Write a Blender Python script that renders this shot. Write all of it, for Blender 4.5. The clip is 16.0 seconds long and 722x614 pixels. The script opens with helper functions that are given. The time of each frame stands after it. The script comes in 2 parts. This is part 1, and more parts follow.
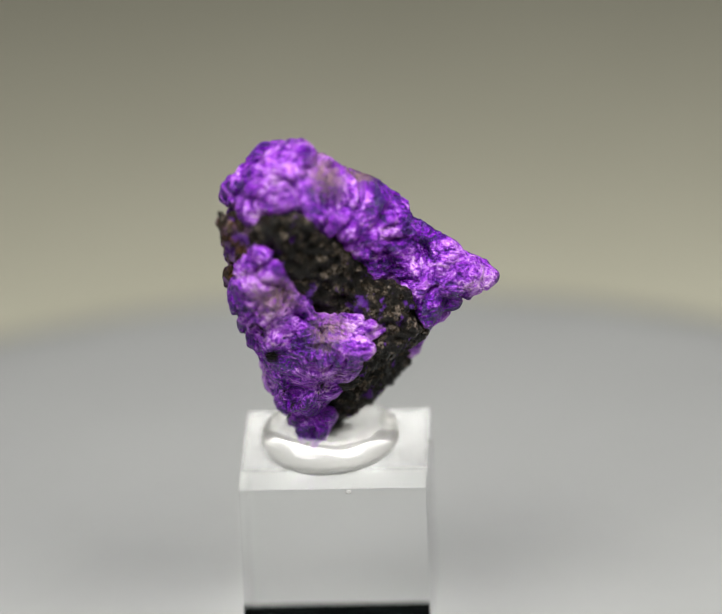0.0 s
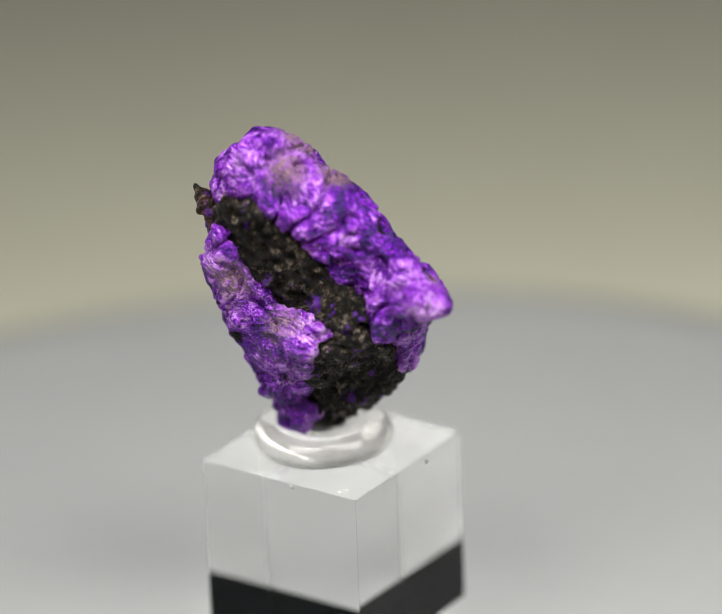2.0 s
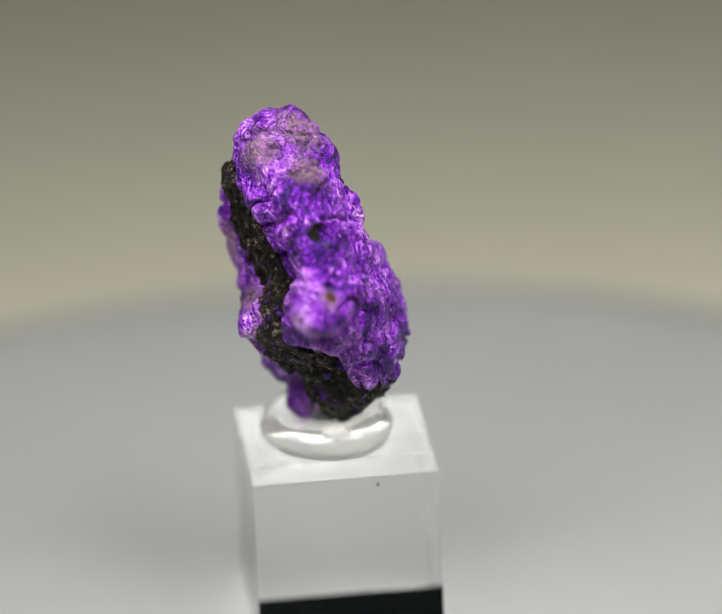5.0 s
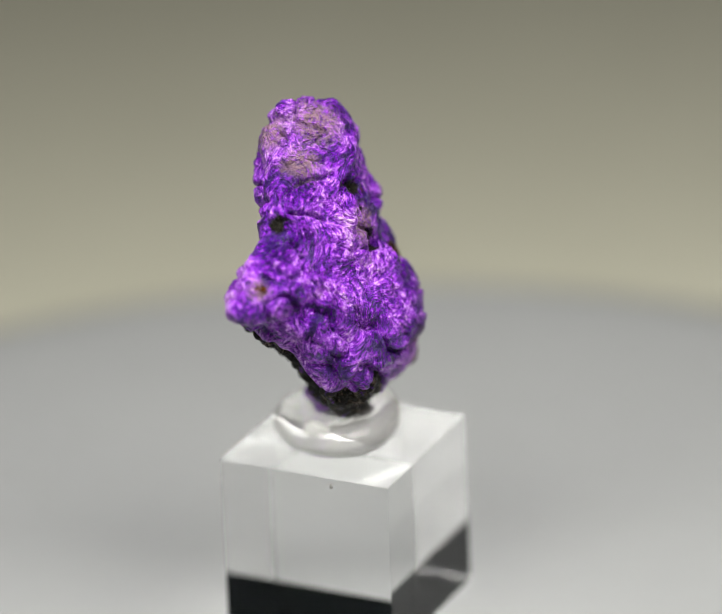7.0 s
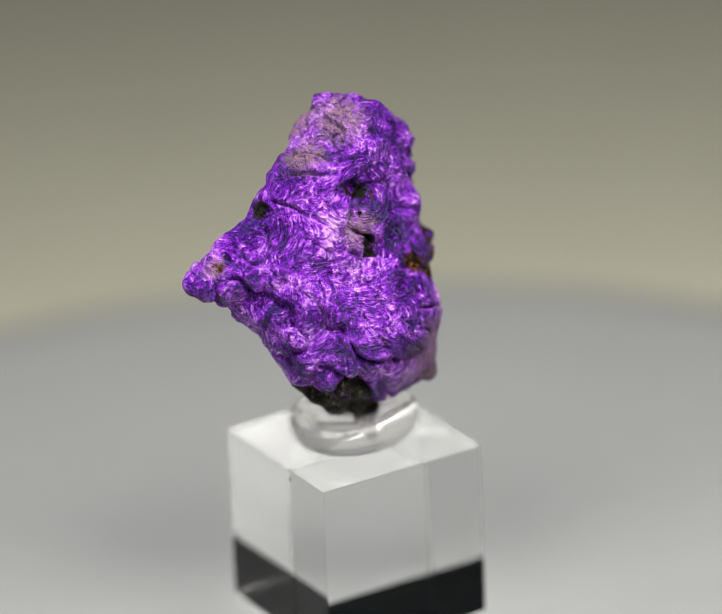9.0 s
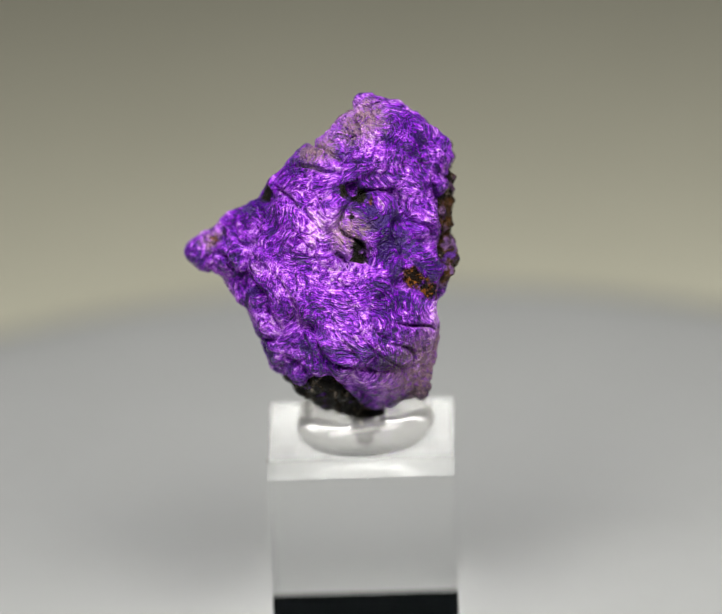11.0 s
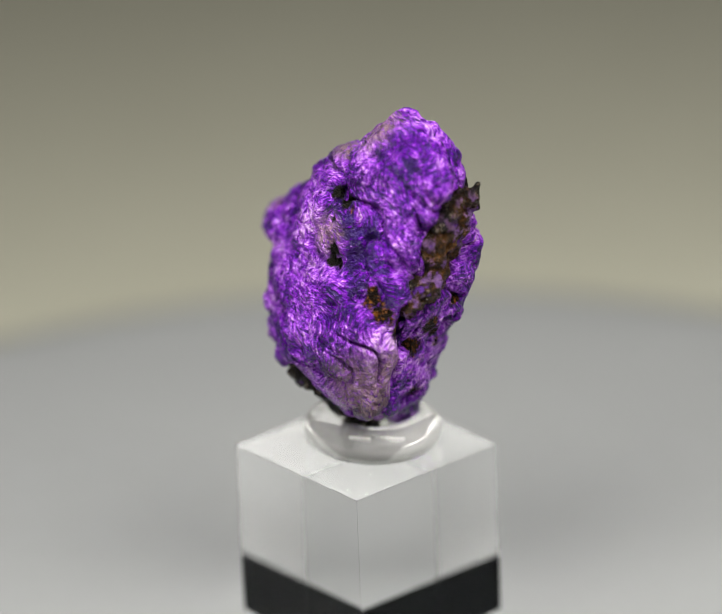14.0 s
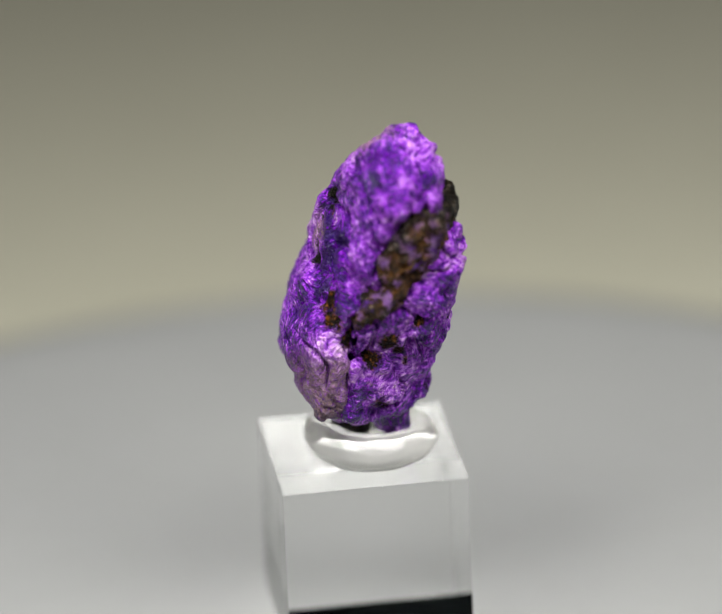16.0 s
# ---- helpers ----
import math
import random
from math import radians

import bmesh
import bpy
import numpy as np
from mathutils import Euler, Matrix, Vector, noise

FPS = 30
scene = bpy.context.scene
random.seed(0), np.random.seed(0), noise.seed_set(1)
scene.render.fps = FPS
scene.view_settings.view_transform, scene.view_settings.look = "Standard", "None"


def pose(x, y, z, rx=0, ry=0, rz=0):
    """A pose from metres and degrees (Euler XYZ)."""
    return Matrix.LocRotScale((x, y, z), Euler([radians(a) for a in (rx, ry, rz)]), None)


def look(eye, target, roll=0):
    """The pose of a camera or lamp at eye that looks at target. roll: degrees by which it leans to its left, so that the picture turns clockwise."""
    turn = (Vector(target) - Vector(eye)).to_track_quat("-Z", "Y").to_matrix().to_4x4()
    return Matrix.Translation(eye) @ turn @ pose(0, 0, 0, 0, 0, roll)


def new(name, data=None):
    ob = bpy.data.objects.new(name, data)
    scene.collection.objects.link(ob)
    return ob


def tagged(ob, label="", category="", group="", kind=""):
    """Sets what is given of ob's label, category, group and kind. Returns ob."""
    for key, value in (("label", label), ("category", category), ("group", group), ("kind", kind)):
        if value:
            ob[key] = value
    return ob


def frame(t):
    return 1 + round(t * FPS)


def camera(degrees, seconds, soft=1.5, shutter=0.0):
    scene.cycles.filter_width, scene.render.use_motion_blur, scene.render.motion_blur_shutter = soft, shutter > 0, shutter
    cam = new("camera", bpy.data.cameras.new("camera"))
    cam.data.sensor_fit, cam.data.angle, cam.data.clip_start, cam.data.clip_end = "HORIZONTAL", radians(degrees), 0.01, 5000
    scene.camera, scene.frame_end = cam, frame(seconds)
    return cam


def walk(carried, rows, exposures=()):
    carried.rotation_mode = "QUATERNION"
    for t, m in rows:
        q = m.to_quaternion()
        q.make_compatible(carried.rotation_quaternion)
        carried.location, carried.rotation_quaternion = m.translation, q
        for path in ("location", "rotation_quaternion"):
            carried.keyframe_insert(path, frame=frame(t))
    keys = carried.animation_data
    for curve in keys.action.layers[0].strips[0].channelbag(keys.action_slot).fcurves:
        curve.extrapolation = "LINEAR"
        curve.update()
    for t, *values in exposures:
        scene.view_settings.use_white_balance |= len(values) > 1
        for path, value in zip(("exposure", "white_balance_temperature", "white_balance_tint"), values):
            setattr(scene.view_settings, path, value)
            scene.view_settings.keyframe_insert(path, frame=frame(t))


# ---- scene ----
EYE, TARGET = (0.0, -0.63586, 0.32092), (0.00241, 0.00068, 0.04496)
cam = camera(8.0, 16.0, 1.0)
cam.data.dof.use_dof = True
cam.data.dof.focus_distance = 0.686
cam.data.dof.aperture_fstop = 7.4
walk(cam, [(0.0, look(EYE, TARGET, -2.26)), (16.0, look(EYE, TARGET, -2.26))],
     exposures=[(0.0, 0.0), (2.0, 0.05), (4.0, -0.05), (6.5, 0.07), (9.0, -0.05), (12.5, 0.0), (15.0, -0.11), (15.5, -0.10), (16.0, -0.05)])
TURN = -16.208  # degrees a second

# ---- light ----
world = bpy.data.worlds.new("dim_room")
world.use_nodes = True
world.node_tree.nodes["Background"].inputs[0].default_value = (0.9, 0.95, 1.0, 1)
world.node_tree.nodes["Background"].inputs[1].default_value = 0.003
scene.world = world


def area_lamp(name, eye, target, size, watts, colour):
    data = bpy.data.lights.new(name, "AREA")
    data.shape, data.size, data.energy, data.color = "DISK", size, watts, colour
    data.spread = radians(130)
    ob = new(name, data)
    ob.matrix_world = look(eye, target)
    return ob


area_lamp("desk_lamp", (-0.20, -0.19, 0.38), (0.0, 0.0, 0.03), 0.27, 0.68, (1.0, 0.98, 0.95))
area_lamp("desk_lamp", (0.22, -0.17, 0.38), (0.0, 0.0, 0.03), 0.27, 0.80, (1.0, 0.975, 0.94))
area_lamp("overhead_lamp", (0.0, -0.08, 0.28), (0.0, -0.06, 0.03), 0.20, 0.54, (1.0, 0.98, 0.95))


# ---- materials ----
class Nodes:
    """A small writer of shader trees."""

    def __init__(self, name):
        self.m = bpy.data.materials.new(name)
        self.m.use_nodes = True
        self.t = self.m.node_tree
        self.p = self.t.nodes["Principled BSDF"]

    def put(self, socket, value):
        if hasattr(value, "is_output"):
            self.t.links.new(value, socket)
        else:
            socket.default_value = value

    def fill(self, n, ins):
        for k, v in ins.items():
            key = int(k[1:]) if k[0] == "i" and k[1:].isdigit() else k
            self.put(n.inputs[key], v)
        return n

    def add(self, kind, out=0, **ins):
        return self.fill(self.t.nodes.new(kind), ins).outputs[out]

    def mm(self):
        """Place on the object, in millimetres."""
        c = self.add("ShaderNodeTexCoord", 3)
        return self.vmath("SCALE", c, Scale=1000.0)

    def vmath(self, op, a, b=None, out=0, **ins):
        if b is not None:
            ins["i1"] = b
        n = self.t.nodes.new("ShaderNodeVectorMath")
        n.operation = op
        return self.fill(n, {"i0": a, **ins}).outputs[out]

    def math(self, op, a, b=0.0, c=0.0, clamp=False):
        n = self.t.nodes.new("ShaderNodeMath")
        n.operation, n.use_clamp = op, clamp
        return self.fill(n, {"i0": a, "i1": b, "i2": c}).outputs[0]

    def noise(self, v, scale, detail=4.0, rough=0.55, out=0, distortion=0.0):
        return self.add("ShaderNodeTexNoise", out, Vector=v, Scale=scale, Detail=detail, Roughness=rough, Distortion=distortion)

    def step(self, v, lo, hi, a=0.0, b=1.0):
        n = self.t.nodes.new("ShaderNodeMapRange")
        n.interpolation_type = "SMOOTHSTEP"
        return self.fill(n, {"i0": v, "i1": lo, "i2": hi, "i3": a, "i4": b}).outputs[0]

    def mix(self, f, a, b):
        n = self.t.nodes.new("ShaderNodeMix")
        n.data_type = "RGBA"
        self.put(n.inputs[0], f)
        self.put(n.inputs[6], a)
        self.put(n.inputs[7], b)
        return n.outputs[2]

    def ramp(self, f, stops):
        n = self.t.nodes.new("ShaderNodeValToRGB")
        e = n.color_ramp.elements
        while len(e) < len(stops):
            e.new(0.5)
        for el, (at, col) in zip(e, stops):
            el.position, el.color = at, (*col, 1)
        self.put(n.inputs[0], f)
        return n.outputs[0]

    def bump(self, height, strength, distance):
        n = self.t.nodes.new("ShaderNodeBump")
        n.inputs["Strength"].default_value, n.inputs["Distance"].default_value = strength, distance
        self.put(n.inputs["Height"], height)
        self.t.links.new(n.outputs[0], self.p.inputs["Normal"])

    def spots(self, v, places, wobble, soft=0.5):
        """1 within the balls (x, y, z, r) with ragged edges, else 0."""
        total = None
        for x, y, z, r in places:
            d = self.vmath("DISTANCE", v, (x, y, z), out=1)
            d = self.math("ADD", d, self.math("MULTIPLY", wobble, 0.7 + r * 1.3))
            s = self.step(d, r * (1 + soft * 0.5), r * (1 - soft * 0.5))
            total = s if total is None else self.math("MAXIMUM", total, s)
        return total


def purple_stone(name, dark_spots, brown_spots, grey_spots, grey=0.2):
    n = Nodes(name)
    v = n.mm()
    warp = n.vmath("SCALE", n.vmath("SUBTRACT", n.noise(v, 0.5, 4.0, 0.6, out=1), (0.5, 0.5, 0.5)), Scale=3.2)
    w = n.vmath("ADD", v, warp)
    cell = n.add("ShaderNodeTexVoronoi", 1, Vector=w, Scale=0.30)
    axis = n.vmath("SUBTRACT", cell, (0.5, 0.5, 0.5))
    turn = n.math("MULTIPLY", n.add("ShaderNodeSeparateColor", 0, Color=cell), 6.28)
    rot = n.add("ShaderNodeVectorRotate", 0, Vector=v, Axis=axis, Angle=turn)
    # long silky fibres that bend in wide swirls, in two crossing sets, and short tufts
    swirl = n.vmath("SCALE", n.vmath("SUBTRACT", n.noise(v, 0.085, 2.0, 0.5, out=1), (0.5, 0.5, 0.5)), Scale=17.0)
    bent = n.vmath("ADD", n.vmath("ADD", v, swirl), n.vmath("SCALE", warp, Scale=0.35))
    set_a = n.noise(n.vmath("MULTIPLY", bent, (0.26, 1.7, 1.7)), 1.0, 3.0, 0.55)
    set_b = n.noise(n.vmath("MULTIPLY", bent, (1.7, 1.7, 0.24)), 1.0, 3.0, 0.55)
    which = n.step(n.noise(v, 0.16, 2.0, 0.5), 0.44, 0.56)
    long_fibre = n.math("ADD", n.math("MULTIPLY", set_a, which), n.math("MULTIPLY", set_b, n.math("SUBTRACT", 1.0, which)))
    tuft = n.noise(n.vmath("MULTIPLY", rot, (0.34, 2.1, 2.1)), 1.0, 2.0, 0.55)
    fibre = n.math("ADD", n.math("MULTIPLY", long_fibre, 0.62), n.math("MULTIPLY", tuft, 0.38))
    fine = n.noise(n.vmath("MULTIPLY", bent, (1.1, 4.6, 4.2)), 1.0, 2.0, 0.6)
    broad = n.noise(v, 0.15, 4.0, 0.62)
    sheet = n.noise(v, 0.9, 5.0, 0.65)
    tone = n.math("ADD", n.math("MULTIPLY", fibre, 2.1), n.math("MULTIPLY", fine, 0.6))
    tone = n.math("SUBTRACT", tone, 0.81)
    tone = n.math("ADD", tone, n.math("MULTIPLY", n.math("SUBTRACT", broad, 0.5), 1.7))
    tone = n.math("ADD", tone, n.math("MULTIPLY", n.math("SUBTRACT", sheet, 0.5), 0.2))
    col = n.ramp(tone, [(0.30, (0.026, 0.001, 0.11)), (0.46, (0.11, 0.004, 0.33)), (0.60, (0.265, 0.022, 0.57)),
                        (0.73, (0.48, 0.13, 0.82)), (0.96, (0.82, 0.49, 0.95))])
    wob = n.math("SUBTRACT", n.noise(v, 1.1, 5.0, 0.7), 0.5)
    gm = n.math("MULTIPLY", n.spots(v, grey_spots, wob, 1.2), n.step(n.noise(v, 1.6, 5.0, 0.7), 0.30, 0.56), clamp=True)
    specks = n.step(n.noise(v, 0.5, 6.0, 0.72), 0.62, 0.72)
    gm = n.math("MAXIMUM", gm, n.math("MULTIPLY", specks, grey))
    grey_col = n.mix(n.noise(v, 2.5, 4.0), (0.14, 0.072, 0.055, 1), (0.42, 0.27, 0.32, 1))
    col = n.mix(n.math("MULTIPLY", gm, 0.88), col, grey_col)
    bm_ = n.spots(v, brown_spots, wob, 0.5)
    brown = n.mix(n.step(n.noise(v, 1.3, 5.0, 0.7), 0.48, 0.66), (0.007, 0.004, 0.002, 1), (0.20, 0.07, 0.012, 1))
    col = n.mix(bm_, col, brown)
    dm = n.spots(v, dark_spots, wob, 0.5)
    # thin black lines in scattered patches: shade of crevices put into the colour
    crevice_shade = n.step(n.math("ABSOLUTE", n.math("SUBTRACT", n.noise(w, 0.42, 4.0, 0.6), 0.47)), 0.006, 0.026, 1.0, 0.0)
    crevice_shade = n.math("MULTIPLY", crevice_shade, n.step(n.noise(v, 0.33, 3.0, 0.6), 0.52, 0.60))
    dm = n.math("MAXIMUM", dm, n.math("MULTIPLY", crevice_shade, 0.6))
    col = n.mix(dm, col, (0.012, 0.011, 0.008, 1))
    n.put(n.p.inputs["Base Color"], col)
    n.put(n.p.inputs["Roughness"], n.step(fibre, 0.35, 0.65, 0.42, 0.2))
    n.p.inputs["IOR"].default_value = 1.5
    n.put(n.p.inputs["Specular IOR Level"], n.math("SUBTRACT", 0.42, n.math("MULTIPLY", n.math("MAXIMUM", dm, bm_), 0.32)))
    facet = n.vmath("DOT_PRODUCT", v, axis, out=1)
    relief = n.math("ADD", n.math("MULTIPLY", fibre, 1.3), n.math("MULTIPLY", fine, 0.3))
    relief = n.math("ADD", relief, n.math("MULTIPLY", sheet, 0.5))
    n.bump(n.math("ADD", relief, n.math("MULTIPLY", facet, 0.6)), 1.0, 0.0013)
    return n.m


def matrix_stone():
    n = Nodes("dark_matrix_stone")
    v = n.mm()
    grain = n.add("ShaderNodeTexVoronoi", 1, Vector=v, Scale=1.25)
    g = n.add("ShaderNodeSeparateColor", 0, Color=grain)
    fine = n.noise(v, 3.0, 5.0, 0.7)
    col = n.ramp(n.math("ADD", n.math("MULTIPLY", g, 0.36), n.math("MULTIPLY", fine, 0.72)),
                 [(0.38, (0.004, 0.0035, 0.003)), (0.58, (0.011, 0.009, 0.006)), (0.66, (0.05, 0.038, 0.026)), (0.78, (0.27, 0.22, 0.18))])
    wob = n.math("SUBTRACT", n.noise(v, 0.8, 5.0, 0.7), 0.5)
    bm_ = n.spots(v, [(-14.0, -6.0, 54.0, 5.0), (-13.0, 0.0, 47.5, 4.2), (-14.6, -9.6, 58.3, 4.2)], wob, 0.9)
    brown = n.ramp(n.noise(v, 0.9, 6.0, 0.72), [(0.36, (0.012, 0.007, 0.004)), (0.48, (0.06, 0.026, 0.008)), (0.60, (0.26, 0.11, 0.025)), (0.68, (0.34, 0.20, 0.34))])
    col = n.mix(n.math("MULTIPLY", bm_, 0.85), col, brown)
    lilac = n.mix(n.noise(v, 1.2, 4.0), (0.16, 0.02, 0.40, 1), (0.42, 0.26, 0.48, 1))
    lm = n.math("MULTIPLY", bm_, n.step(n.noise(v, 0.45, 5.0, 0.65), 0.50, 0.58))
    col = n.mix(n.math("MULTIPLY", lm, 0.9), col, lilac)
    pm = n.step(n.noise(v, 0.34, 5.0, 0.68), 0.59, 0.64)
    col = n.mix(n.math("MULTIPLY", pm, 0.8), col, (0.14, 0.03, 0.36, 1))
    n.put(n.p.inputs["Base Color"], col)
    n.put(n.p.inputs["Roughness"], n.step(g, 0.3, 0.8, 0.5, 0.2))
    n.p.inputs["IOR"].default_value = 1.33
    n.bump(n.math("ADD", g, fine), 1.0, 0.0012)
    return n.m


def clear(name, ior, tint, rough=0.0):
    n = Nodes(name)
    n.p.inputs["Base Color"].default_value = (*tint, 1)
    n.p.inputs["Transmission Weight"].default_value = 1.0
    n.p.inputs["IOR"].default_value = ior
    n.p.inputs["Roughness"].default_value = rough
    return n


def matt(name, a, b, scale, rough, bump):
    """A plain finish with faint mottling; scale in marks per millimetre."""
    n = Nodes(name)
    v = n.mm()
    n.put(n.p.inputs["Base Color"], n.mix(n.noise(v, scale, 6.0, 0.65), (*a, 1), (*b, 1)))
    n.put(n.p.inputs["Roughness"], n.step(n.noise(v, scale * 4, 3.0), 0.3, 0.7, rough - 0.06, rough + 0.06))
    n.bump(n.noise(v, 3.0, 4.0), 0.15, bump)
    return n.m


# Black specks, also hollowed out; some carry the shade of creases in their colour.
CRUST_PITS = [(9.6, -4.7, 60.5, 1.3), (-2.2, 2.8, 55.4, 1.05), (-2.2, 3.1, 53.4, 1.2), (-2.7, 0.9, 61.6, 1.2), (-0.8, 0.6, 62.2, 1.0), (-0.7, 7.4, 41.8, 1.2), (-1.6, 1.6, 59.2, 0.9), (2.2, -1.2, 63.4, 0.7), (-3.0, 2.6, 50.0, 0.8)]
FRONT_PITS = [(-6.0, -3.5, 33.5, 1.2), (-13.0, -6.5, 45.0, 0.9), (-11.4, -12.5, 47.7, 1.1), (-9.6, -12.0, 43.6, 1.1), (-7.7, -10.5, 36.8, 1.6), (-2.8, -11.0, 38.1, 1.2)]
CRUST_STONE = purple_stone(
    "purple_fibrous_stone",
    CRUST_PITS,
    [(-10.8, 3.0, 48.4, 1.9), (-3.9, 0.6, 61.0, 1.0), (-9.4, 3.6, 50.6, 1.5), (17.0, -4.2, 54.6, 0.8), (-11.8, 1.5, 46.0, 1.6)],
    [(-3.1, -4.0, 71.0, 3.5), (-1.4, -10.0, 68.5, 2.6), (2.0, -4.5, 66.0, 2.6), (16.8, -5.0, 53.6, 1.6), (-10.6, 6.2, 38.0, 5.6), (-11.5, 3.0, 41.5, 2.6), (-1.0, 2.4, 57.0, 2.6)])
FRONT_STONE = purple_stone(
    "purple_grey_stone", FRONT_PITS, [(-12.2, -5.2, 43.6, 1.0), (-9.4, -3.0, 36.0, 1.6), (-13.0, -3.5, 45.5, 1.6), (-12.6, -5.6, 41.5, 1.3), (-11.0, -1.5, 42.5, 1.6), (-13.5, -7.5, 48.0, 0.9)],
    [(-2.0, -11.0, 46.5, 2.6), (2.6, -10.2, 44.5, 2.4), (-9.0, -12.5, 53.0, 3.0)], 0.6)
MATRIX_STONE = matrix_stone()
ACRYLIC = clear("clear_acrylic", 1.49, (0.99, 0.993, 0.99))
ACRYLIC.p.inputs["Specular IOR Level"].default_value = 0.12
ACRYLIC.p.inputs["Specular Tint"].default_value = (0.25, 0.28, 0.32, 1)
ACRYLIC = ACRYLIC.m
GEL = clear("whitened_clear_gel", 1.42, (0.96, 0.96, 0.94), 0.02)
# White share in the gel stands in for light focused inside it.
GEL.p.inputs["Transmission Weight"].default_value = 0.76
GEL = GEL.m
PLATE_WHITE = matt("satin_grey_plate", (0.282, 0.289, 0.286), (0.304, 0.312, 0.309), 0.03, 0.42, 0.00002)
TABLE_GREY = matt("grey_olive_table", (0.46, 0.452, 0.356), (0.50, 0.492, 0.392), 0.01, 0.6, 0.00005)
RIM_GREY = matt("dark_grey_rim", (0.22, 0.22, 0.205), (0.24, 0.24, 0.225), 0.05, 0.5, 0.00003)
ROOM_DARK = matt("dark_room_paint", (0.005, 0.006, 0.007), (0.007, 0.008, 0.009), 0.002, 0.8, 0.0002)


# ---- building helpers ----
def mesh_from(bm, name, material, smooth=False):
    me = bpy.data.meshes.new(name)
    bm.normal_update()
    bm.to_mesh(me)
    bm.free()
    me.materials.append(material)
    if smooth:
        me.polygons.foreach_set("use_smooth", [True] * len(me.polygons))
    return me


def part(name, me, parent, label=""):
    ob = new(name, me)
    ob.parent = parent
    return tagged(ob, label) if label else ob


def box(bm, x0, x1, y0, y1, z0, z1, turn=0.0, bevel=0.0):
    m = Matrix.Translation(((x0 + x1) / 2, (y0 + y1) / 2, (z0 + z1) / 2)) @ pose(0, 0, 0, 0, 0, turn) @ Matrix.Diagonal((x1 - x0, y1 - y0, z1 - z0, 1))
    made = bmesh.ops.create_cube(bm, size=1, matrix=m)["verts"]
    if bevel:
        edges = list({e for v in made for e in v.link_edges})
        bmesh.ops.bevel(bm, geom=edges, offset=bevel, segments=3, profile=0.5, affect="EDGES")
    return bm


def lathe(profile, around, bend=None):
    """A closed body of revolution from (radius, height) pairs; the first and last lie on the axis."""
    bm = bmesh.new()
    rings = []
    for r, z in profile:
        if r < 1e-7:
            rings.append([bm.verts.new((0, 0, z))])
        else:
            rings.append([bm.verts.new((r * math.cos(a), r * math.sin(a), z)) for a in (2 * math.pi * i / around for i in range(around))])
    for lo, hi in zip(rings, rings[1:]):
        for i in range(around):
            j = (i + 1) % around
            quad = [lo[i % len(lo)], lo[j % len(lo)], hi[j % len(hi)], hi[i % len(hi)]]
            bm.faces.new(list(dict.fromkeys(quad)))
    if bend:
        for v in bm.verts:
            v.co = bend(v.co)
    bmesh.ops.recalc_face_normals(bm, faces=bm.faces[:])
    return bm


# ---- the room, the table, the turntable ----
def slab(name, label, x0, x1, y0, y1, z0, z1, material):
    ob = new(name, mesh_from(box(bmesh.new(), x0, x1, y0, y1, z0, z1), name, material))
    return tagged(ob, label, kind="structure")


TABLE_Z = -0.020
slab("floor", "dark floor of the unlit room", -3.0, 3.0, -3.0, 3.0, -0.82, -0.77, ROOM_DARK)
slab("ceiling", "dark ceiling of the unlit room", -3.0, 3.0, -3.0, 3.0, 2.0, 2.05, ROOM_DARK)
slab("wall_north", "dark unlit wall", -3.0, 3.0, 3.0, 3.05, -0.77, 2.0, ROOM_DARK)
slab("wall_south", "dark unlit wall", -3.0, 3.0, -3.05, -3.0, -0.77, 2.0, ROOM_DARK)
slab("wall_west", "dark unlit wall", -3.05, -3.0, -3.0, 3.0, -0.77, 2.0, ROOM_DARK)
slab("wall_east", "dark unlit wall", 3.0, 3.05, -3.0, 3.0, -0.77, 2.0, ROOM_DARK)


def table():
    top = new("table", None)
    top.location = (0, 0, -0.77)
    tagged(top, "grey-olive matt table under the turntable", "table")
    part("tabletop", mesh_from(box(bmesh.new(), -0.8, 0.8, -0.45, 0.75, 0.77 + TABLE_Z - 0.03, 0.77 + TABLE_Z, 0, 0.003), "tabletop", TABLE_GREY), top)
    for x in (-0.74, 0.74):
        for y in (-0.39, 0.69):
            part("leg", mesh_from(box(bmesh.new(), x - 0.025, x + 0.025, y - 0.025, y + 0.025, 0, 0.77 + TABLE_Z - 0.03, 0, 0.003), "leg", ROOM_DARK), top)


table()
CENTRE = (-0.0018, -0.0015)  # of plate and cube, beside the axis of rotation
PLATE_R = 0.117


def turntable():
    h = -TABLE_Z
    top = new("turntable")
    top.location = (0, 0, TABLE_Z)
    tagged(top, "round light-grey satin turntable with a darker rim, turning", "turntable")
    prof = [(0, 0), (PLATE_R, 0), (PLATE_R, h - 0.004), (PLATE_R - 0.001, h - 0.0026), (PLATE_R - 0.003, h - 0.0014), (PLATE_R - 0.006, h - 0.0005), (PLATE_R - 0.010, h), (0, h)]
    rim = [(PLATE_R + 0.0001, 0), (PLATE_R + 0.009, 0), (PLATE_R + 0.010, 0.001), (PLATE_R + 0.010, h - 0.008), (PLATE_R + 0.008, h - 0.006), (PLATE_R + 0.0001, h - 0.004)]
    for name, bm, mat, label in (("plate", lathe(prof, 160), PLATE_WHITE, ""), ("rim", lathe(rim + rim[:1], 160), RIM_GREY, "dark grey bevelled rim")):
        bmesh.ops.translate(bm, verts=bm.verts[:], vec=(CENTRE[0], CENTRE[1], 0))
        part(name, mesh_from(bm, name, mat), top, label)
    return top


TURNTABLE = turntable()
CUBE = 0.02506


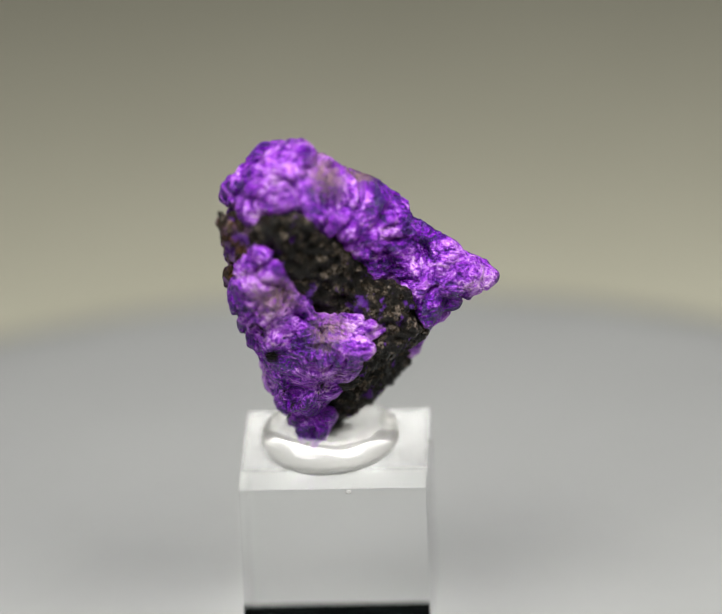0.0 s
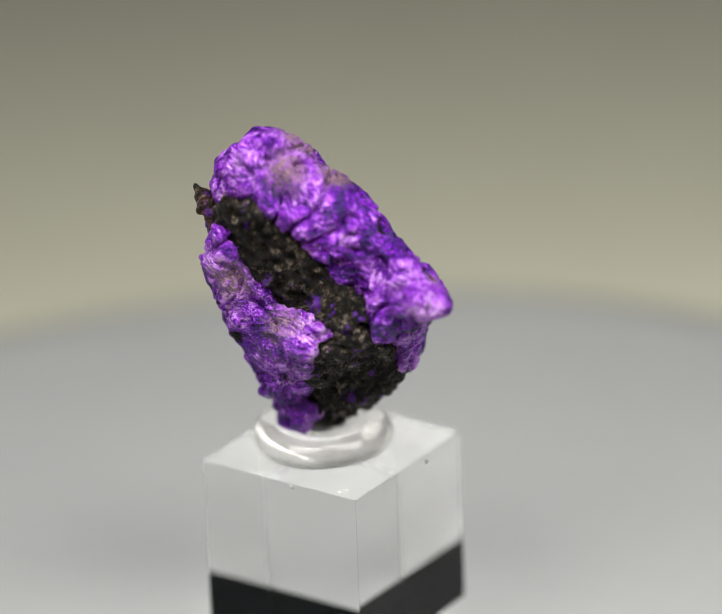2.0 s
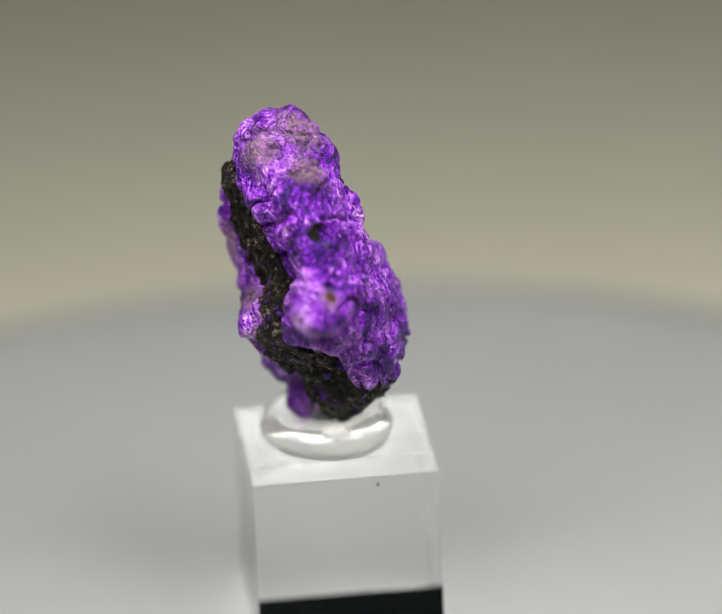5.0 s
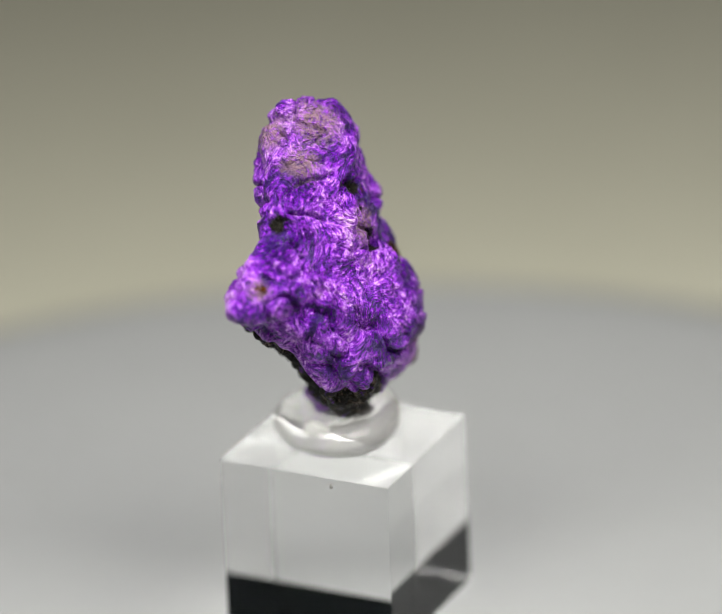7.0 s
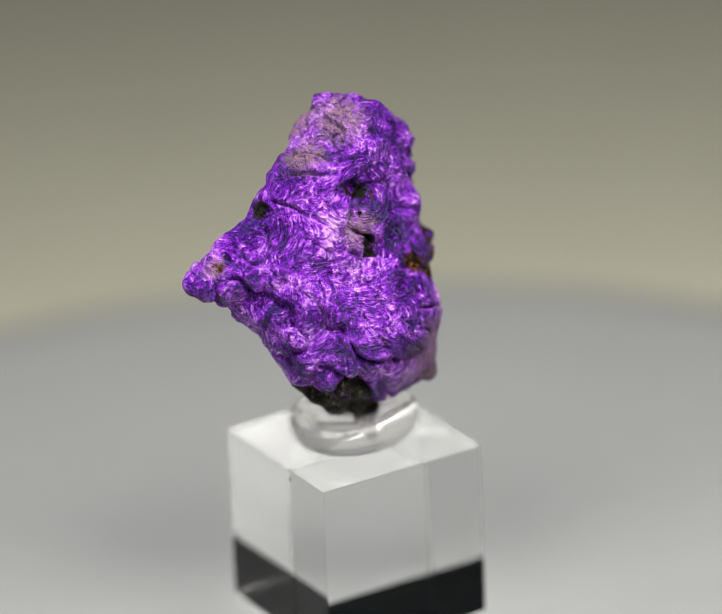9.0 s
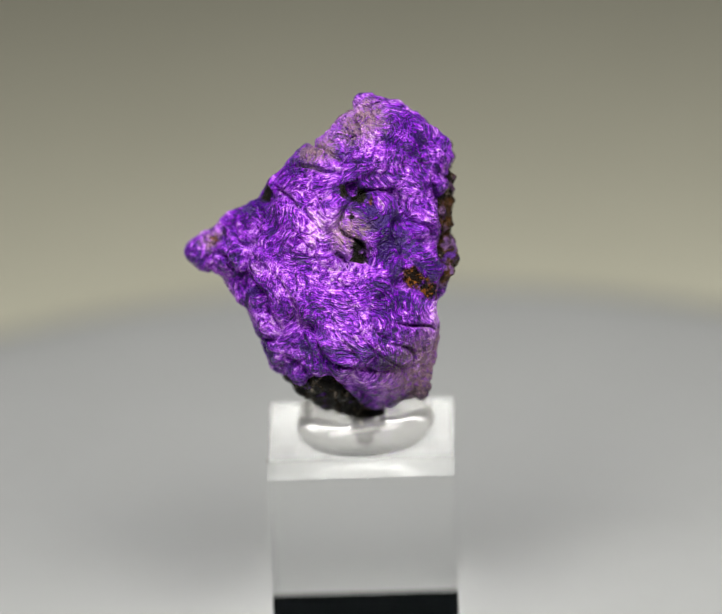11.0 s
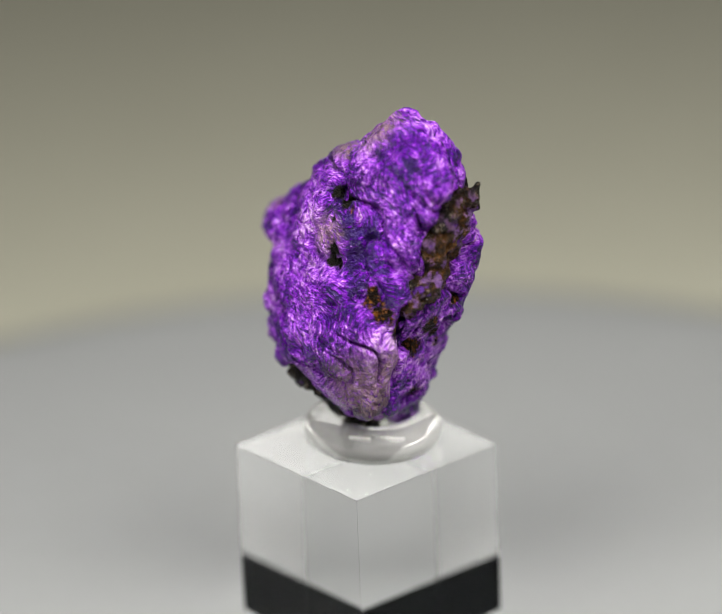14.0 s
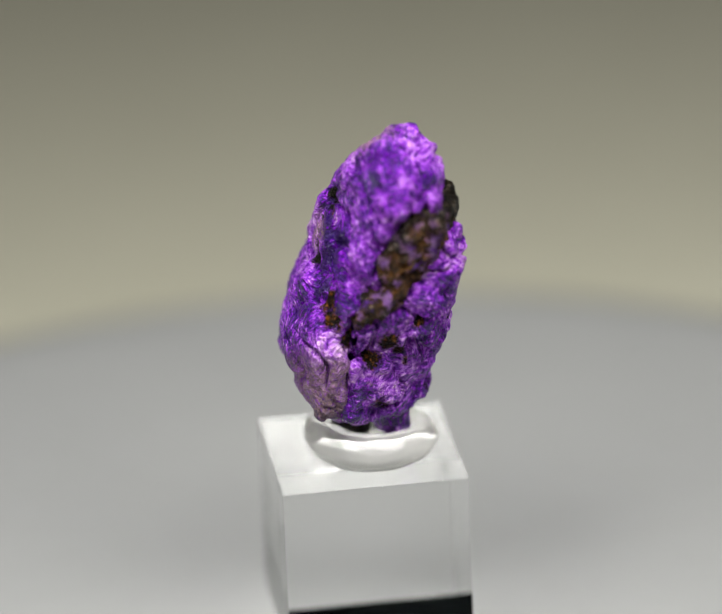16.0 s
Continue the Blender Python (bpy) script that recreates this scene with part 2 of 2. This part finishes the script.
def acrylic_cube():
    top = new("display_cube")
    tagged(top, "clear polished acrylic cube standing on the turntable", "display stand")
    bm = box(bmesh.new(), CENTRE[0] - CUBE / 2, CENTRE[0] + CUBE / 2, CENTRE[1] - CUBE / 2, CENTRE[1] + CUBE / 2, 0.00005, CUBE, -3.2, 0.00003)
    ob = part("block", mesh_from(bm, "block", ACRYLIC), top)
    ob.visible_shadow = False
    side = pose(CENTRE[0], CENTRE[1], 0, 0, 0, -3.2)

    def grain(name, at, size, stretch, material, label):
        g = bmesh.new()
        bmesh.ops.create_icosphere(g, subdivisions=2, radius=size)
        for v in g.verts:
            v.co *= 1 + 0.3 * noise.noise(v.co * 4000 + Vector((at[0] * 900, 0, 0)))
            v.co = Vector((v.co.x * stretch[0], v.co.y * stretch[1], v.co.z * stretch[2]))
        bmesh.ops.translate(g, verts=g.verts[:], vec=side @ Vector(at))
        part(name, mesh_from(g, name, material, True), top, label)

    grain("dust_speck", (CUBE / 2 + 0.0001, 0.0042, 0.0240), 0.00033, (0.6, 0.8, 1.3), RIM_GREY, "dark dust speck")
    grain("edge_chip", (0.0022, -CUBE / 2 - 0.00002, 0.0246), 0.0003, (1.3, 0.5, 1.0), GEL, "small chipped nick below the edge")
    return top


ACRYLIC_CUBE = acrylic_cube()


def gel_pad():
    """A pressed ring-shaped drop of clear mounting gel."""
    prof = [(0, 0), (6.8, 0), (7.9, 0.3), (8.8, 1.1), (9.2, 2.2), (9.0, 3.4), (8.2, 4.4), (7.0, 4.9), (5.6, 4.8), (4.4, 4.2), (3.0, 3.4), (1.5, 2.9), (0, 2.8)]
    dense = []
    for (r0, z0), (r1, z1) in zip(prof, prof[1:]):
        for k in range(4):
            dense.append((r0 + (r1 - r0) * k / 4, z0 + (z1 - z0) * k / 4))
    dense.append(prof[-1])

    def bend(c):
        a = math.atan2(c.y, c.x)
        f = 1 + 0.04 * math.sin(2 * a + 0.6) + 0.02 * math.sin(3 * a)
        n3 = noise.noise(Vector((c.x * 0.3, c.y * 0.3, c.z * 0.3 + 9)))
        return Vector((c.x * f, c.y * f, c.z * (1 + 0.09 * n3 + 0.10 * math.sin(a - 0.5)))) * 0.001

    bm = lathe(dense, 96, bend)
    for _ in range(3):
        bmesh.ops.smooth_vert(bm, verts=[v for v in bm.verts if v.co.z > 0.0001], factor=0.5, use_axis_x=True, use_axis_y=True, use_axis_z=True)
    bmesh.ops.translate(bm, verts=bm.verts[:], vec=(-0.0025, -0.0025, CUBE - 0.00006))
    top = new("mounting_gel")
    tagged(top, "clear glossy ring of mounting gel on the acrylic cube", "mounting gel")
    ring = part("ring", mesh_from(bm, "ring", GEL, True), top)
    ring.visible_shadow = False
    # a pinched end of the gel, standing up at the edge of the ring
    nub_mesh = bmesh.new()
    bmesh.ops.create_icosphere(nub_mesh, subdivisions=4, radius=0.0013)
    for v in nub_mesh.verts:
        c = v.co * 1000
        v.co *= 1 + 0.22 * noise.noise(c * 1.1 + Vector((4, 0, 2)))
        v.co = Vector((v.co.x * 0.8 + 0.25 * v.co.z, v.co.y * 1.5, v.co.z * 1.1))
    bmesh.ops.translate(nub_mesh, verts=nub_mesh.verts[:], vec=(0.0052, -0.0024, 0.0293))
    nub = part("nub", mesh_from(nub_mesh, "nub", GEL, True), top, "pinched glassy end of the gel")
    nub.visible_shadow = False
    return top


GEL_PAD = gel_pad()


# ---- the mineral ----
def lump(x, y, z, a, b, c, rx, ry, rz):
    """One rounded lump of stone: centre and half-lengths in millimetres, turn in degrees."""
    m = np.array(Euler([radians(q) for q in (rx, ry, rz)]).to_matrix())
    return np.array((x, y, z)), np.diag((1 / a, 1 / b, 1 / c)) @ m.T


def grown(lumps, step, blend=14.0):
    """The skin over melted lumps, as points (mm) and quads: a grid is sampled and one point set into each crossed cell."""
    lo = np.array((-19.0, -17.0, 26.0))
    size = np.ceil(np.array((41.0, 29.0, 49.0)) / step).astype(int)
    axes = [lo[k] + step * np.arange(size[k]) for k in range(3)]
    f = np.full(size, -9.0, dtype=np.float32)
    g = np.stack(np.meshgrid(*axes, indexing="ij"), -1).astype(np.float32)
    total = np.zeros(size, dtype=np.float32)
    for c, a in lumps:
        r = np.linalg.norm((g - c.astype(np.float32)) @ a.T.astype(np.float32), axis=-1)
        total += np.exp(np.clip(blend * (1 - r), -40, 20))
    f = np.log(total + 1e-12) / blend
    inside = f > 0
    n = [s - 1 for s in size]
    acc = np.zeros((*n, 3), dtype=np.float32)
    cnt = np.zeros(n, dtype=np.float32)
    corner = [(i, j, k) for i in (0, 1) for j in (0, 1) for k in (0, 1)]

    def at(arr, o):
        return arr[o[0]:o[0] + n[0], o[1]:o[1] + n[1], o[2]:o[2] + n[2]]

    for p in corner:
        for d in range(3):
            if p[d]:
                continue
            q = tuple(v + (1 if k == d else 0) for k, v in enumerate(p))
            fp, fq = at(f, p), at(f, q)
            cross = at(inside, p) != at(inside, q)
            t = np.where(cross, fp / np.where(cross, fp - fq, 1), 0)
            for k in range(3):
                acc[..., k] += np.where(cross, p[k] + (t if k == d else 0), 0)
            cnt += cross
    live = cnt > 0
    index = np.full(n, -1)
    index[live] = np.arange(live.sum())
    cells = np.argwhere(live)
    pts = lo + step * (cells + acc[live] / cnt[live][:, None])
    quads = []
    for d in range(3):
        u, w = (d + 1) % 3, (d + 2) % 3
        a = np.take(inside, range(0, size[d] - 1), d)
        b = np.take(inside, range(1, size[d]), d)
        e = np.argwhere(a != b)
        e = e[(e[:, u] > 0) & (e[:, w] > 0) & (e[:, u] < n[u]) & (e[:, w] < n[w])]
        ring = []
        for du, dw in ((-1, -1), (0, -1), (0, 0), (-1, 0)):
            c = e.copy()
            c[:, u] += du
            c[:, w] += dw
            ring.append(index[c[:, 0], c[:, 1], c[:, 2]])
        q = np.stack(ring, 1)
        flip = ~a[e[:, 0], e[:, 1], e[:, 2]]
        q[flip] = q[flip][:, ::-1]
        quads.append(q)
    return pts, np.concatenate(quads)


def rough_stone(name, lumps, step, material, relief, parent, label, folds=0.0, pits=()):
    """relief: (marks per mm, depth in mm, ridged) for each scale of roughness; folds: depth in mm of long
    bent folds; pits: hollows (x, y, z, r) in mm."""
    pts, quads = grown(lumps, step)
    me = bpy.data.meshes.new(name)
    me.from_pydata((pts * 0.001).tolist(), [], quads.tolist())
    me.update()
    normals = np.zeros(len(me.vertices) * 3, dtype=np.float32)
    me.vertex_normals.foreach_get("vector", normals)
    normals = normals.reshape(-1, 3)
    push = np.full(len(pts), 0.16)
    for scale, depth, ridged in relief:
        for i, p in enumerate(pts):
            v = noise.noise(Vector(p) * scale)
            push[i] += depth * ((0.45 - abs(v) * 2) if ridged else v)
    if folds:
        for i, p in enumerate(pts):
            q = Vector(p)
            q = q + 5.0 * noise.noise_vector(q * 0.10)
            long_way = noise.noise(Vector(((q.x + q.z) * 0.09 + 3.1, q.y * 0.20, (q.z - q.x) * 0.15)))
            here = min(1.0, max(0.0, 0.55 + 2.2 * noise.noise(Vector(p) * 0.12 + Vector((5, 1, 8)))))
            cross_way = noise.noise(Vector(((q.x - 0.4 * q.z) * 0.24, q.y * 0.24 + 7.7, (q.z + 0.4 * q.x) * 0.12)))
            push[i] -= folds * here * max(0.0, 1 - abs(long_way) / 0.16) ** 1.6
            push[i] -= 0.38 * folds * (1.0 - 0.6 * here) * max(0.0, 1 - abs(cross_way) / 0.13) ** 1.5
    for x, y, z, r in pits:
        d = np.linalg.norm(pts - np.array((x, y, z)), axis=1) / (r * 1.25)
        push -= 0.5 * r * np.clip(1 - d * d, 0, 1)
    out = (pts + normals * push[:, None]) * 0.001
    me.vertices.foreach_set("co", out.astype(np.float32).ravel())
    me.polygons.foreach_set("use_smooth", [True] * len(me.polygons))
    me.update()
    me.materials.append(material)
    return part(name, me, parent, label)


CRUST = [
    lump(-8.3, -8.5, 68.9, 2.0, 4.3, 5.7, -28, -61, -152),
    lump(-1.8, -6.4, 67.3, 1.8, 4.5, 6.3, -8, 43, -165),
    lump(-6.8, -2.9, 67.3, 1.9, 3.5, 5.2, 124, -25, 106),
    lump(-12.7, -6.6, 65.7, 2.2, 3.0, 4.2, 131, -40, -173),
    lump(-5.3, -10.1, 65.5, 2.5, 4.1, 5.9, -80, -3, 94),
    lump(2.0, -2.7, 64.1, 1.6, 3.3, 7.8, 62, 41, -124),
    lump(-10.0, -9.0, 63.5, 2.3, 3.2, 4.1, 137, -8, 102),
    lump(-2.8, -4.8, 62.4, 3.9, 5.6, 10.6, -120, 35, -96),
    lump(-8.1, -1.2, 61.3, 1.6, 5.4, 9.6, -51, -16, 112),
    lump(6.2, -6.8, 60.6, 1.7, 3.2, 7.4, 135, 16, 121),
    lump(1.4, -8.6, 60.1, 1.9, 2.6, 8.5, 134, -37, 91),
    lump(3.7, 0.0, 59.5, 1.6, 5.2, 6.1, 24, 27, -114),
    lump(10.7, -3.5, 56.6, 1.7, 3.7, 10.3, 39, 46, -140),
    lump(0.4, -6.2, 56.0, 1.6, 4.5, 10.5, 3, 35, -132),
    lump(-9.2, -2.9, 55.6, 1.6, 4.3, 10.6, -1, 28, -117),
    lump(-0.4, 0.9, 54.8, 2.4, 5.5, 10.4, 160, -18, 90),
    lump(-1.5, -2.0, 54.3, 2.0, 8.2, 10.6, 23, 31, -103),
    lump(6.2, -2.6, 53.0, 3.8, 6.1, 9.7, 15, 26, -122),
    lump(-11.6, -1.6, 55.5, 1.8, 2.6, 5.0, 0, 0, 0),
    lump(-11.7, 0.8, 50.8, 1.6, 2.0, 3.4, 0, 0, 0),
    lump(-7.5, 1.3, 52.6, 2.2, 4.7, 10.5, -11, -22, 103),
    lump(15.2, -6.9, 52.1, 2.4, 2.6, 5.3, 91, -61, -87),
    lump(13.6, -6.4, 53.8, 2.4, 2.8, 3.5, 20, -25, -100),
    lump(13.9, -2.1, 52.0, 1.9, 2.5, 7.0, 82, -15, -119),
    lump(11.3, -5.7, 51.3, 2.4, 3.7, 6.9, 30, 9, 164),
    lump(6.1, 2.9, 49.8, 1.6, 7.1, 9.7, -17, 19, -115),
    lump(-2.4, 4.9, 49.0, 2.3, 4.6, 4.9, 158, -15, 92),
    lump(2.5, -0.9, 47.6, 1.6, 8.2, 10.5, -85, 35, -117),
    lump(-5.7, 0.6, 46.6, 1.8, 4.9, 10.6, -1, 20, -100),
    lump(10.9, -1.6, 46.1, 2.1, 3.7, 10.5, 133, -40, -161),
    lump(-7.4, 6.3, 44.5, 1.6, 5.1, 5.4, -4, -12, 111),
    lump(-10.5, 3.0, 43.9, 1.9, 2.0, 10.4, 166, 3, 177),
    lump(1.8, 5.7, 42.5, 2.4, 4.0, 8.0, 68, 13, -111),
    lump(9.0, 1.9, 42.1, 2.3, 3.9, 7.0, -35, -13, -154),
    lump(-1.5, 2.7, 39.2, 1.7, 4.7, 8.1, 30, -11, 143),
    lump(-5.4, 4.3, 39.0, 3.5, 5.3, 6.6, 137, -14, -88),
    lump(-5.0, 1.0, 33.2, 2.1, 2.9, 4.8, 6, 49, 123),
]
SEAM = [
    lump(-7.3, -9.1, 58.2, 2.3, 5.6, 7.3, -2, 39, -84),
    lump(-12.3, -6.7, 57.4, 2.8, 3.8, 6.7, -22, 16, -162),
    lump(-2.3, -9.9, 54.2, 1.6, 4.5, 10.5, -41, -10, 107),
    lump(-11.0, -3.6, 51.5, 2.4, 4.0, 6.0, -41, 49, -116),
    lump(-1.4, -5.0, 50.9, 1.7, 4.4, 10.5, 4, 28, -127),
    lump(-4.9, -6.7, 50.6, 2.3, 5.2, 10.5, 17, 39, -139),
    lump(3.1, -7.7, 47.4, 3.1, 5.1, 6.0, -81, 0, -112),
    lump(7.0, -8.4, 46.2, 1.6, 3.1, 4.9, 29, 54, -111),
    lump(5.8, -3.5, 44.2, 1.6, 4.3, 10.5, -25, 32, -118),
    lump(1.9, -0.3, 43.4, 1.6, 3.3, 9.7, -8, 39, -121),
    lump(-0.5, -5.0, 42.2, 3.3, 4.8, 5.0, 56, -42, -155),
    lump(3.9, -7.7, 41.7, 1.6, 4.3, 7.9, -168, -49, 141),
    lump(0.7, -1.3, 38.3, 3.3, 5.0, 6.9, -24, -20, 151),
    lump(2.9, -4.0, 38.3, 1.6, 4.5, 9.6, 14, -25, 123),
    lump(5.3, -0.3, 36.2, 1.6, 3.5, 4.7, -156, -33, 140),
    lump(-2.4, -2.3, 35.9, 2.2, 2.7, 6.6, -5, 2, 138),
    lump(2.0, 2.0, 34.3, 1.9, 3.7, 6.6, -26, -42, -113),
]
FRONT = [
    lump(-11.0, -11.9, 54.1, 2.1, 3.1, 6.7, -6, 3, -118),
    lump(-8.6, -8.3, 49.8, 1.6, 5.4, 9.6, 2, 32, -123),
    lump(-12.5, -7.4, 49.8, 1.7, 3.2, 6.5, -42, 32, -156),
    lump(-3.0, -10.9, 47.0, 1.6, 2.2, 9.0, 89, -12, -92),
    lump(-8.8, -3.3, 46.9, 2.2, 3.5, 5.0, 55, 53, -127),
    lump(-11.7, -8.1, 46.2, 1.6, 3.2, 8.3, -17, 26, -163),
    lump(-10.7, -3.1, 44.8, 1.6, 4.3, 6.2, -169, 33, -177),
    lump(-3.2, -8.6, 44.6, 2.5, 3.0, 8.5, 89, -12, 54),
    lump(-7.6, -8.9, 44.0, 2.8, 3.8, 10.4, 8, 21, -109),
    lump(-3.8, -10.6, 41.8, 1.6, 4.9, 6.5, -53, 30, -100),
    lump(-6.1, -3.7, 41.4, 2.3, 4.1, 5.4, -165, -16, 159),
    lump(-8.0, -0.4, 41.1, 1.6, 4.4, 5.4, -13, 5, -112),
    lump(-9.3, -3.9, 38.6, 1.6, 5.9, 7.8, -1, 14, -170),
    lump(-6.3, -2.7, 36.0, 1.8, 3.7, 6.7, -72, 0, -142),
    lump(-4.6, -7.2, 35.6, 1.6, 3.5, 5.0, -165, -50, 128),
    lump(-5.2, -4.7, 32.3, 2.0, 2.8, 3.8, -57, -31, 89),
]
SEAM += [
    lump(-14.4, -9.9, 61.2, 0.9, 1.0, 3.2, 13, -24, 0),
    lump(-3.4, -0.5, 29.3, 1.6, 1.8, 2.6, 0, 8, 0),
    lump(-2.2, 0.8, 28.4, 1.5, 1.6, 1.9, 0, -6, 0),
]
FRONT += [lump(-1.6, -10.2, 43.2, 3.4, 2.6, 4.2, 0, 0, 0), lump(-4.8, -6.0, 29.8, 2.0, 1.9, 3.0, 6, 0, 20)]
MINERAL = tagged(new("mineral_specimen"), "rough purple fibrous mineral with a dark matrix seam, set in gel", "mineral")
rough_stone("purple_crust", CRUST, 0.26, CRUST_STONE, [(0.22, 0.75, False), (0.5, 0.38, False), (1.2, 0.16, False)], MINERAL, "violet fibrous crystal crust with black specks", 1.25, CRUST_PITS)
rough_stone("dark_matrix", SEAM, 0.26, MATRIX_STONE, [(0.35, 0.8, False), (0.85, 0.75, False), (1.7, 0.32, False)], MINERAL, "blackish-brown granular matrix seam, ochre in places")
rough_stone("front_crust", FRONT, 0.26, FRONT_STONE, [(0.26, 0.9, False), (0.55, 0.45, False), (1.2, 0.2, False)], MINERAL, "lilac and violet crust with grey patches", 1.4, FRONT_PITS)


def motions():
    for thing, z in ((TURNTABLE, TABLE_Z), (ACRYLIC_CUBE, 0.0), (GEL_PAD, 0.0), (MINERAL, 0.0)):
        walk(thing, [(float(t), pose(0, 0, z, 0, 0, TURN * t)) for t in range(17)])


motions()
